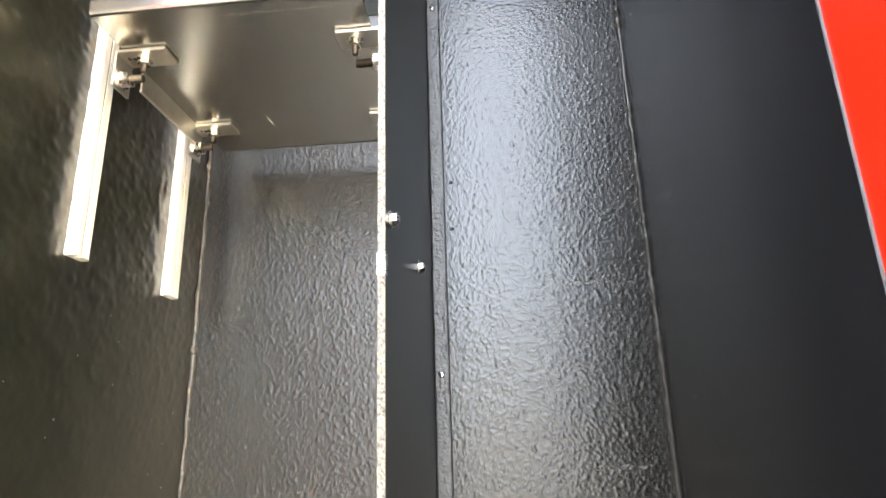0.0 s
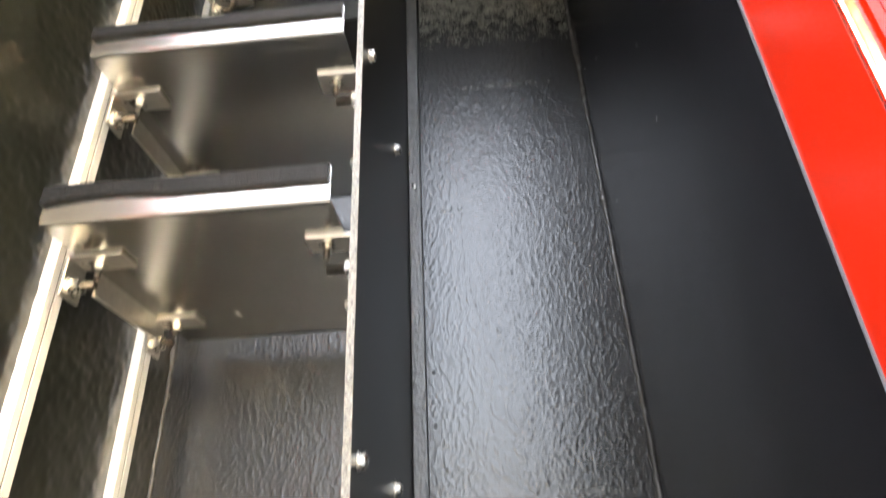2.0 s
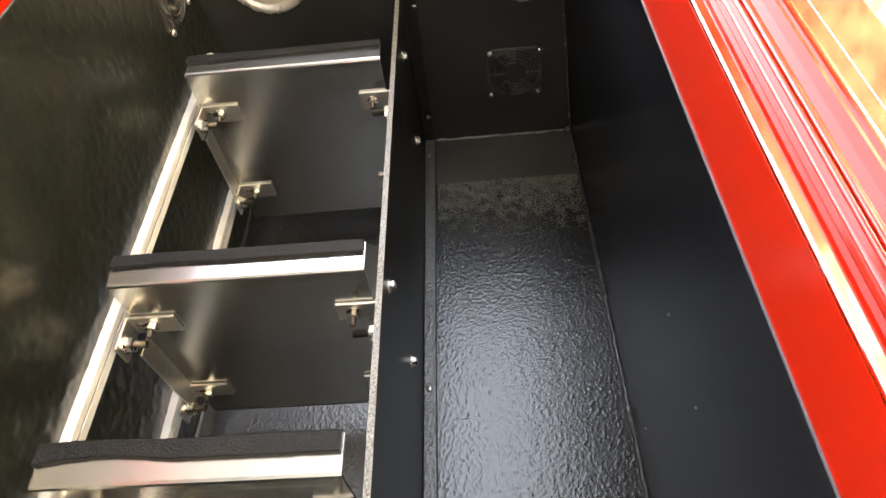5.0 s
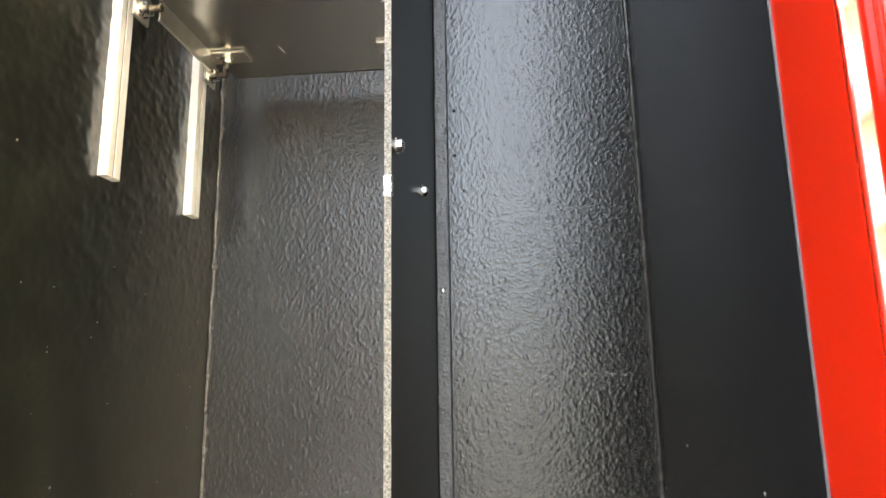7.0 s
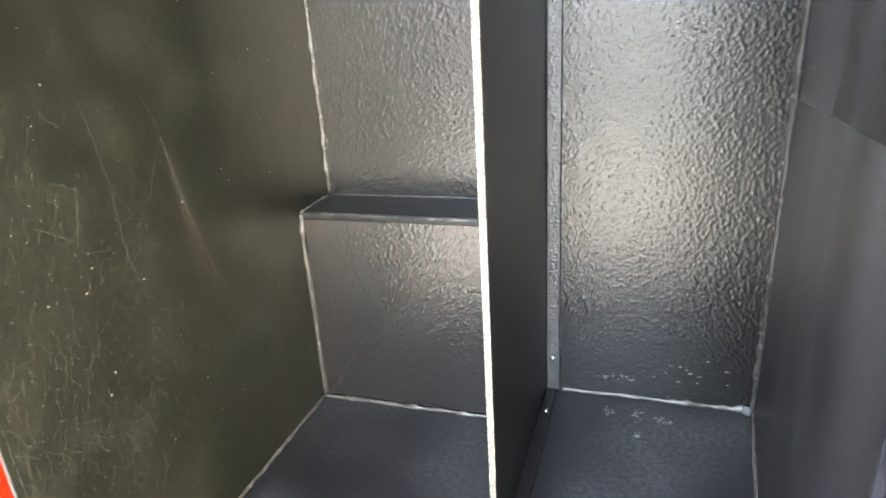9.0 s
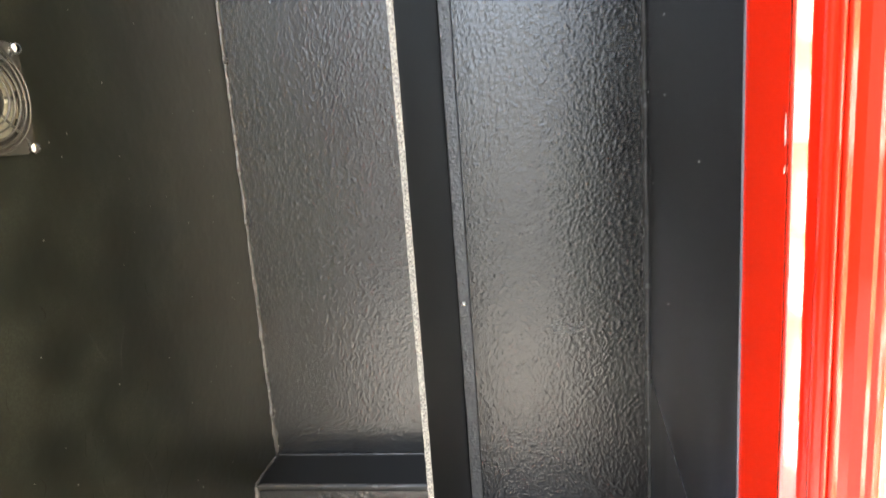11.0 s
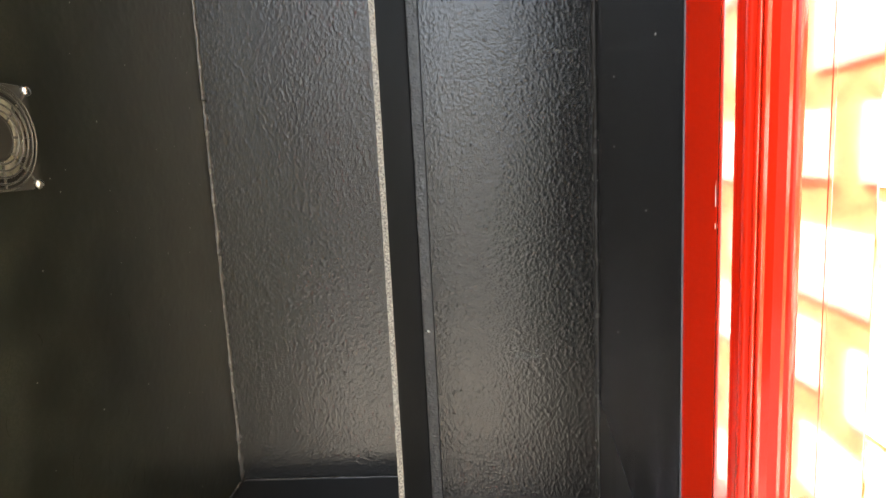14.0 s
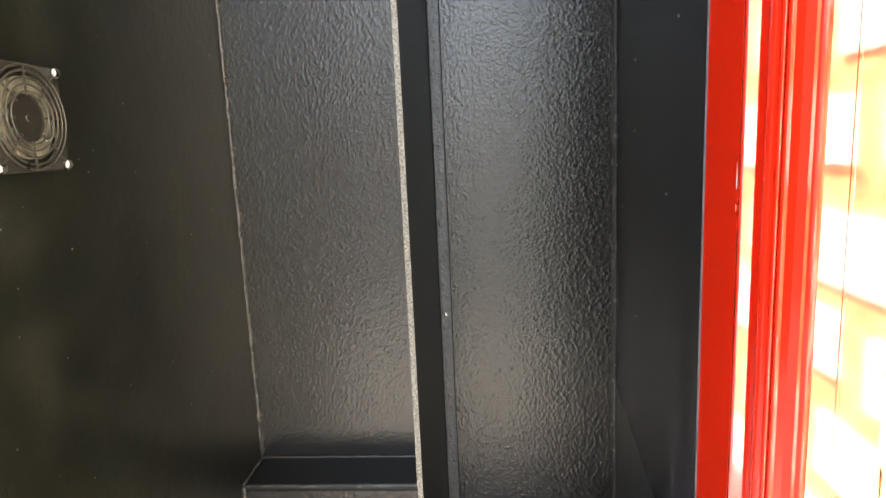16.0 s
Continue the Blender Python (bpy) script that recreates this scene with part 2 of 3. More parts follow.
def relief(wu, wv, step, seed, wave, low=0.12):
    """Heights of a sprayed coat over wu x wv metres: scattered rounded blisters about `wave` metres wide, over slow swells."""
    rng = np.random.default_rng(seed)
    nu, nv = int(wu / step) + 1, int(wv / step) + 1
    fu, fv = np.meshgrid(np.fft.fftfreq(nu, step), np.fft.rfftfreq(nv, step), indexing="ij")
    f2 = fu ** 2 + fv ** 2
    h = 0
    for size, weight, density in ((0.62, 1.0, 0.50), (0.46, 0.8, 0.45), (1.0, 0.7, 0.45)):
        r = size * wave / 2
        drops = (rng.random((nu, nv)) < density * (step / (2 * r)) ** 2) * rng.uniform(0.3, 1.0, (nu, nv))
        layer = np.fft.irfft2(np.fft.rfft2(drops) * np.exp(-2 * (math.pi * r * 0.75) ** 2 * f2), s=(nu, nv))
        h = h + weight * size * layer / layer.std()
    slow = np.fft.irfft2(np.fft.rfft2(rng.normal(size=(nu, nv))) * np.exp(-f2 * (wave * 7) ** 2), s=(nu, nv))
    h = h - h.mean()
    return h / h.std() + low * slow / slow.std()


def coat(name, heights, place, mat, parent, label=""):
    """A sheet of relief as one mesh; place(u, v, h) takes 0..1, 0..1 and the height to arrays of x, y, z."""
    nu, nv = heights.shape
    u, v = np.meshgrid(np.linspace(0, 1, nu), np.linspace(0, 1, nv), indexing="ij")
    co = np.stack(np.broadcast_arrays(*place(u, v, heights)), -1).reshape(-1, 3)
    i, j = np.meshgrid(np.arange(nu - 1), np.arange(nv - 1), indexing="ij")
    a = (i * nv + j).ravel()
    quads = np.stack([a, a + nv, a + nv + 1, a + 1], 1)
    me = bpy.data.meshes.new(name)
    me.vertices.add(len(co))
    me.vertices.foreach_set("co", co.astype(np.float32).ravel())
    me.loops.add(quads.size)
    me.loops.foreach_set("vertex_index", quads.astype(np.int32).ravel())
    me.polygons.add(len(quads))
    me.polygons.foreach_set("loop_start", np.arange(0, quads.size, 4, dtype=np.int32))
    me.polygons.foreach_set("use_smooth", np.ones(len(quads), dtype=bool))
    me.update(calc_edges=True)
    me.validate()
    me.materials.append(mat)
    ob = new(name, me)
    ob.parent = parent
    if label:
        ob["label"] = label
    return ob


# ---- the plan, in metres ----
HEIGHT = 1.827                       # inside of the cabinet
RB, RF = (0.5127, 0.0), (0.4644, -0.4822)   # right wall: at the back, at the front
LF = -0.4640                         # front of the left wall
PX0, PX1, PF = 0.2658, 0.2708, -0.2685  # partition faces at its front edge
PB = 0.2735                          # its right face at the back
T = 0.012                            # wall thickness


def on_right(y):
    return RB[0] + (RF[0] - RB[0]) * y / RF[1]


# ---- the structure ----
wall_back = tagged(part("wall_back", boxed(-T, 0.512 + T, 0, T, 0, HEIGHT), LINER),
                   "black sprayed liner back wall with a pebbled texture", "wall", kind="structure")
wall_left = tagged(part("wall_left", boxed(-T, 0, LF, 0, 0, HEIGHT), PANEL),
                   "black coated side wall with dust and fine scratches", "wall", kind="structure")
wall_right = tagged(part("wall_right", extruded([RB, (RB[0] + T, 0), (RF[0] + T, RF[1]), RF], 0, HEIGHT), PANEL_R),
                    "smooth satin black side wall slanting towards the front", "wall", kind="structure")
floor = tagged(part("floor", boxed(-T, 0.53, -0.464, T, -T, 0), FLOOR_COAT),
               "glossy black coated cabinet floor with dusty scuffs", "floor", kind="structure")
ceiling = tagged(part("ceiling", boxed(-T, 0.53, -0.470, T, HEIGHT, HEIGHT + T), CEILING),
                 "smooth black cabinet ceiling", "ceiling", kind="structure")
ledge = tagged(part("ledge", boxed(0.0015, PX0 - 0.0015, -0.0790, -0.001, 0.001, 0.248, bevel=0.006, seg=3), PARTITION),
               "black sprayed boxed step at the foot of the back wall", "ledge", kind="structure")
# pebbled relief of the sprayed coat
pebble = relief(0.511, HEIGHT, 0.0009, 5, 0.0029)
coat("pebbled_coat", pebble, lambda u, v, h: (0.0005 + 0.511 * u, -0.0016 + 0.000090 * np.clip(-h, -4, 3), HEIGHT * v), LINER, wall_back, "black pebbled coat")
coat("pebbled_coat", relief(0.256, 0.234, 0.0009, 6, 0.0029), lambda u, v, h: (0.007 + 0.254 * u, -0.0799 + 0.000090 * np.clip(-h, -4, 3), 0.006 + 0.234 * v), LINER, ledge, "black pebbled coat")
side_relief = relief(0.461, HEIGHT, 0.0022, 7, 0.0080)
coat("sprayed_coat", side_relief, lambda u, v, h: (0.0009 + (0.00003 + 0.00017 * np.clip((v * HEIGHT - 0.80) / 0.25, 0, 1)) * np.clip(h, -3, 3), LF + 0.002 + 0.461 * u, HEIGHT * v), PANEL, wall_left, "black sprayed coat")
# added sheet painting a reflection low on the right wall, upper edge rising frontwards
plate = bmesh.new()
ring = [(-0.012, 0.004), (-0.455, 0.004), (-0.455, 0.396), (-0.012, 0.357)]
near = [plate.verts.new((on_right(y) - 0.0004, y, z)) for y, z in ring]
far = [plate.verts.new((on_right(y) + 0.0010, y, z)) for y, z in ring]
plate.faces.new(near)
plate.faces.new(far[::-1])
for k in range(4):
    plate.faces.new((near[k], far[k], far[(k + 1) % 4], near[(k + 1) % 4]))
part("reflection_sheet", plate, LOW_REFLECTION, wall_right, "dull black sheet painting a reflection, with dusty smears")
# smooth upper band of the back wall in the narrow bay
part("smooth_band", boxed(0.291, 0.510, -0.0019, 0.002, 1.726, HEIGHT - 0.001), BAND, wall_back, "smooth black band over the pebbled coat")

# scuffed, dusty stretch just under the smooth band
srn = random.Random(21)
bm = bmesh.new()
cols, rws = 300, 130
grid = [[bm.verts.new((0.2935 + 0.214 * i / cols, -0.0019 - 0.0004 * srn.random(), 1.612 + 0.113 * j / rws + srn.uniform(-1, 1) * 0.0004)) for j in range(rws + 1)] for i in range(cols + 1)]
for i in range(cols):
    for j in range(rws):
        if 0.5 * noise.noise((i * 0.05, j * 0.07, 3.0)) + 0.6 * noise.noise((i * 0.21, j * 0.3, 7.0)) + 0.8 * noise.noise((i * 0.47, j * 0.53, 1.0)) < -0.36 + 0.80 * (j / rws) ** 1.1:
            bm.faces.new((grid[i][j], grid[i + 1][j], grid[i + 1][j + 1], grid[i][j + 1]))
part("scuffed_patch", bm, SCUFFED, wall_back, "dusty scuffed patch on the black coat")

for a, b, r, host, s in (
    ((0.001, -0.001, 0.248), (0.001, -0.001, HEIGHT), 0.0040, wall_back, 1),
    ((0.002, -0.0785, 0.0), (0.002, -0.0785, 0.244), 0.0034, ledge, 2),
    ((0.0, -0.002, 0.247), (PX0, -0.002, 0.247), 0.0015, ledge, 3),
    ((0.0, -0.0760, 0.2445), (PX0, -0.0760, 0.2445), 0.0022, ledge, 4),
    ((0.001, -0.076, 0.246), (0.001, -0.002, 0.247), 0.0020, ledge, 5),
    ((0.0, -0.0795, 0.001), (PX0, -0.0795, 0.001), 0.0030, floor, 6),
    ((0.001, -0.0795, 0.001), (0.001, -0.465, 0.001), 0.0026, floor, 7),
    ((0.288, -0.001, 0.001), (0.512, -0.001, 0.001), 0.0034, floor, 8),
    ((0.511, -0.002, 0.001), (0.465, -0.462, 0.001), 0.0026, floor, 9),
    ((0.511, -0.001, 0.0), (0.511, -0.001, HEIGHT), 0.0036, wall_back, 10),
    ((0.275, -0.002, HEIGHT - 0.001), (0.511, -0.002, HEIGHT - 0.001), 0.0034, ceiling, 11),
    ((0.511, -0.002, HEIGHT - 0.001), (0.465, -0.462, HEIGHT - 0.001), 0.0022, ceiling, 12),
):
    part("sealant_bead", bead_line(a, b, r, s), BEAD, host, smooth=True)
for z, r in ((0.955, 0.0052), (0.786, 0.0046), (0.581, 0.0052), (0.655, 0.0040)):
    part("corner_lump", dome(bmesh.new(), (0.0025, -0.0025, z), (0.7, -0.7, 0), r, 0.0030), BEAD, wall_back, smooth=True)
part("corner_lump", dome(bmesh.new(), (0.507, -0.004, HEIGHT - 0.003), (-0.6, -0.7, -0.4), 0.006, 0.006), BEAD, ceiling, smooth=True)
part("corner_lump", dome(bmesh.new(), (0.505, -0.006, 0.003), (-0.6, -0.7, 0.4), 0.0055, 0.004), SEAM_GREY, floor, "pale lump of sealant in the corner", smooth=True)

# ---- red outer shell with its door opening ----
shell = empty("cabinet_shell", (0.25, -0.2, 0))
tagged(shell, "glossy red painted metal cabinet shell around the opening", "cabinet")


def shell_part(name, bm, mat, label="", smooth=False):
    ob = part(name, bm, mat, shell, label, smooth)
    ob.matrix_parent_inverse = Matrix.Translation((-0.25, 0.2, 0))
    return ob


def arc(cx, cy, r, a0, a1, k):
    return [(cx + r * math.cos(radians(a0 + (a1 - a0) * i / k)), cy + r * math.sin(radians(a0 + (a1 - a0) * i / k))) for i in range(k + 1)]


# plan of the right jamb: flat reveal, rounded edge, narrow front strip, ribbed moulding, fillet, then the flat front
MIRROR = 0.4660                      # the left jamb is the right one turned over about this width
front = [(0.4688, -0.5180)] + arc(0.4702, -0.5190, 0.0014, 180, 270, 6) + [(0.5013, -0.5204)] + arc(0.5080, -0.5274, 0.0070, 165, 90, 8)
front += [(0.5205, -0.5204), (0.5209, -0.5207), (0.5225, -0.5207), (0.5229, -0.5204), (0.5440, -0.5204)] + arc(0.5440, -0.5184, 0.0020, 270, 360, 5)
front += [(0.5460, -0.5060), (0.4688, -0.5060)]
moulding = [(0.4794, -0.5206), (0.4790, -0.5240)] + arc(0.4800, -0.5262, 0.0020, 160, 255, 6)
moulding += [(0.4808, -0.5290)] + arc(0.4820, -0.5298, 0.0012, 140, 290, 5) + [(0.4834, -0.5302)] + arc(0.4846, -0.5310, 0.0012, 140, 290, 5)
moulding += [(0.4864, -0.5318), (0.4895, -0.5338), (0.4935, -0.5354)] + arc(0.4978, -0.5314, 0.0044, 235, 372, 9) + [(0.5024, -0.5206)]
reveal = [RF, (RF[0] + 0.0002, RF[1] - 0.0004), (0.4687, -0.5179), (0.4735, -0.5179), (0.4735, RF[1] - 0.0004)]


reveal_left = [(MIRROR, LF), (MIRROR + 0.0002, LF - 0.0004), (0.4687, -0.5179), (0.4735, -0.5179), (0.4735, LF - 0.0004)]


def turned(plan):
    return [(MIRROR - x, y) for x, y in reversed(plan)]


for side, plan, line in ((lambda p: p, reveal, [(RF[0] - 0.0006, RF[1] + 0.0008), (RF[0] + 0.0003, RF[1] + 0.0008), (RF[0] + 0.0003, RF[1] - 0.0002), (RF[0] - 0.0006, RF[1] - 0.0002)]),
                   (turned, reveal_left, [(-0.001, LF + 0.0010), (0.0008, LF + 0.0010), (0.0008, LF - 0.0004), (-0.001, LF - 0.0004)])):
    shell_part("front_panel", extruded(side(front), -0.06, HEIGHT + 0.07), RED, "glossy red flat front beside the door opening")
    shell_part("moulding", extruded(side(moulding), -0.06, HEIGHT + 0.07), RED_BEAD, "ribbed red moulding along the door opening")
    shell_part("reveal", extruded(side(plan), -0.06, HEIGHT + 0.07), RED_SATIN, "flat red door reveal")
    shell_part("sealing_line", extruded(line, 0, HEIGHT), SEAM_GREY, "grey sealing line")
shell_part("side_panel", boxed(-0.0800, -0.0740, -0.506, 0.03, -0.06, HEIGHT + 0.07), RED)
shell_part("side_panel", boxed(0.540, 0.546, -0.506, 0.03, -0.06, HEIGHT + 0.07), RED)
shell_part("rear_panel", boxed(-0.0740, 0.540, 0.024, 0.030, -0.06, HEIGHT + 0.07), RED)
shell_part("top_panel", boxed(-0.084, 0.550, -0.53, 0.034, HEIGHT + 0.070, HEIGHT + 0.080, bevel=0.003), RED)
shell_part("base_panel", boxed(-0.084, 0.550, -0.50, 0.034, -0.080, -0.060, bevel=0.003), RED)
shell_part("lintel", boxed(-0.001, 0.4686, -0.505, -0.484, HEIGHT + 0.002, HEIGHT + 0.070), RED)
shell_part("sill", boxed(-0.001, 0.4686, -0.505, -0.484, -0.060, -0.002), RED)

chip_rnd = random.Random(27)
for z, h in ((0.672, 0.0075), (0.657, 0.0020)):
    chip = bmesh.new()
    ring = []
    for c in range(9):
        g = 2 * math.pi * c / 9
        k = chip_rnd.uniform(0.6, 1.1)
        ring.append(chip.verts.new((0.46855 - 0.0002 + 0.0001 * math.cos(g), -0.5172 + 0.0009 * k * math.cos(g), z + h * k * math.sin(g))))
    chip.faces.new(ring)
    shell_part("paint_chip", chip, PALE_CHIP, "small white chip in the red paint")

# ---- partition between the two bays ----
partition = empty("partition", (0.27, -0.13, 0))
tagged(partition, "thin black metal partition with a worn bare front edge", "partition")


def at_partition(name, bm, mat, label="", smooth=False, host=None):
    ob = part(name, bm, mat, host or partition, label, smooth)
    if host is None:
        ob.matrix_parent_inverse = Matrix.Translation((-0.27, 0.13, 0))
    return ob


at_partition("sheet", extruded([(PX0, PF), (PX1, PF), (PB, -0.001), (PB - 0.005, -0.001)], 0.001, HEIGHT - 0.001), PARTITION)


def on_partition(y):
    return PX1 + (PB - PX1) * (y - PF) / -PF


def worn_edge():
    rnd = random.Random(4)
    bm = bmesh.new()
    rings = []
    n = 420
    for i in range(n + 1):
        z = 0.002 + (HEIGHT - 0.004) * i / n
        d = PF - 0.0006 - rnd.random() * 0.0006
        rings.append([bm.verts.new((x, y, z)) for x, y in ((PX0 - 0.0002, PF + 0.0015), (PX0 - 0.0003 * rnd.random(), d), (PX1 + 0.0003 * rnd.random(), d), (PX1 + 0.0002, PF + 0.0012 + 0.0012 * rnd.random()))])
    for p, q in zip(rings, rings[1:]):
        for s in range(3):
            bm.faces.new((p[s], p[s + 1], q[s + 1], q[s]))
    return bm


at_partition("front_edge", worn_edge(), EDGE, "scratched bare metal edge")
angle = at_partition("fixing_angle", boxed(PB + 0.0012, 0.2892, -0.0050, -0.0002, 0.002, HEIGHT - 0.002, bevel=0.0010, seg=2), STRIP, "narrow black fixing angle")
# black strips paint the thin shadows on both sides of the angle
for gx in (PB + 0.0001, 0.2893):
    at_partition("gap", boxed(gx, gx + 0.0011, -0.0024, -0.0006, 0.003, HEIGHT - 0.003), HOLE, "black strip painting the shade beside the fixing angle")
angle_relief = relief(0.0136, HEIGHT - 0.006, 0.0008, 9, 0.0024)
coat("pebbled_coat", angle_relief, lambda u, v, h: (PB + 0.0020 + 0.0134 * u, -0.0056 - 0.00018 * np.clip(h, -3, 3), 0.003 + (HEIGHT - 0.006) * v), STRIP, angle)
floor_angle = at_partition("fixing_angle", boxed(PB + 0.0005, 0.2870, -0.262, -0.004, 0.0004, 0.0028, bevel=0.0006, seg=1), PARTITION)
top_angle = at_partition("fixing_angle", boxed(PB + 0.0005, 0.2900, -0.262, -0.004, HEIGHT - 0.0028, HEIGHT - 0.0004, bevel=0.0006, seg=1), PARTITION)
for host, spots, normal in ((angle, [(0.2815, -0.0054, z) for z in (0.046, 0.459, 0.917, 1.378, 1.787)], (0, -1, 0)),
                            (floor_angle, [(0.2815, -0.0540, 0.0028), (0.281, -0.22, 0.0028)], (0, 0, 1)),
                            (top_angle, [(0.2850, -0.054, HEIGHT - 0.0028), (0.2865, -0.243, HEIGHT - 0.0028)], (0, 0, -1))):
    for p in spots:
        part("screw", dome(bmesh.new(), p, normal, 0.0034, 0.0022), BOLT, host, smooth=True)


def bolt_head(y, z):
    bm = bmesh.new()
    x = on_partition(y)
    cyl(bm, (x, y, z), (x + 0.0012, y, z), 0.0068, 20)
    cyl(bm, (x + 0.0012, y, z), (x + 0.0052, y, z), 0.0055, 6)
    cyl(bm, (x + 0.0052, y, z), (x + 0.0066, y, z), 0.0040, 14, 0.0030)
    return bm


for y, z in ((-0.248, 1.006), (-0.110, 1.007), (-0.243, 1.362), (-0.102, 1.363), (-0.228, 1.735), (-0.102, 1.716)):
    at_partition("bolt_head", bolt_head(y, z), BOLT, "zinc hex bolt head")
bm = bmesh.new()
prn = random.Random(14)
for (ya, za), (yb, zb), w in (((-0.2227, 1.667), (-0.1361, 1.570), 0.0004), ((-0.2270, 1.668), (-0.1850, 1.625), 0.0008), ((-0.2180, 1.672), (-0.1820, 1.632), 0.0005),
                              ((-0.1640, 1.612), (-0.1280, 1.574), 0.0003), ((-0.1750, 1.700), (-0.1690, 1.692), 0.0003)):
    last = None
    for i in range(13):
        f = i / 12
        y, z = ya + (yb - ya) * f, za + (zb - za) * f + prn.uniform(-1, 1) * 0.0005
        ww = w * (0.3 + math.sin(math.pi * f)) * prn.uniform(0.5, 1.2)
        row = [bm.verts.new((on_partition(y) + 0.0003, y, z - ww)), bm.verts.new((on_partition(y) + 0.0003, y, z + ww))]
        if last:
            bm.faces.new((last[0], last[1], row[1], row[0]))
        last = row
at_partition("scratches", bm, BRACKET, "pale scratches in the black sheet")
at_partition("edge_clip", boxed(PX0 - 0.001, PX1 + 0.001, PF - 0.0022, PF + 0.004, 0.958, 0.975, bevel=0.0006, seg=1), BOLT, "small bare metal spot on the edge")

# ---- slotted rails ----
RAIL_Z0, RAIL_Z1 = 1.001, 1.784


def rail_plan(y, w=0.0215, d=0.0100):
    """Plan of a rail standing on the side wall, its narrow slot near the middle."""
    return [(0.0004, y), (d - 0.0006, y), (d, y + 0.0006), (d, y + 0.0080), (0.004, y + 0.0080), (0.004, y + 0.0105), (d, y + 0.0105),
            (d, y + w - 0.003), (d - 0.0022, y + w), (0.0004, y + w)]


for y in (-0.2275, -0.0800):
    rail = empty("slotted_rail", (0, y, RAIL_Z0))
    tagged(rail, "upright bright zinc slotted rail screwed to the black wall", "rail", group="shelf rails")
    # the slot piece is a dark filler that paints the shade in the groove
    for name, bm, mat in (("channel", extruded(rail_plan(y), RAIL_Z0, RAIL_Z1), GALV),
                          ("slot", boxed(0.0045, 0.0088, y + 0.00805, y + 0.01045, RAIL_Z0 + 0.001, RAIL_Z1 - 0.001), SLOT_SHADE)):
        ob = part(name, bm, mat, rail, "dark strip painting the shade in the rail's slot" if name == "slot" else "")
        ob.location = (0, -y, -RAIL_Z0)


# ---- metal shelves on brackets ----
def bracket_mesh(left):
    """L of 3 mm sheet with rounded corners; its bend lies at the origin, under the shelf."""
    bm = bmesh.new()
    s = 1 if left else -1
    x0, x1 = sorted((0, s * (0.0460 if left else 0.0420)))
    box(bm, x0, x1, -0.0125, 0.0125, -0.003, 0, bevel=0.0008, seg=1)
    x0, x1 = sorted((0, s * 0.003))
    box(bm, x0, x1, -0.0125, 0.0125, -0.034 if left else -0.037, -0.002, bevel=0.0008, seg=1)
    return bm


def thread(bm, a, b, r):
    a, b = Vector(a), Vector(b)
    n = max(4, int((b - a).length / 0.0011))
    for i in range(n):
        p, q = a.lerp(b, i / n), a.lerp(b, (i + 1) / n)
        m = (p + q) / 2
        cyl(bm, p, m, r * 0.86, 12, r)
        cyl(bm, m, q, r, 12, r * 0.86)
    return bm


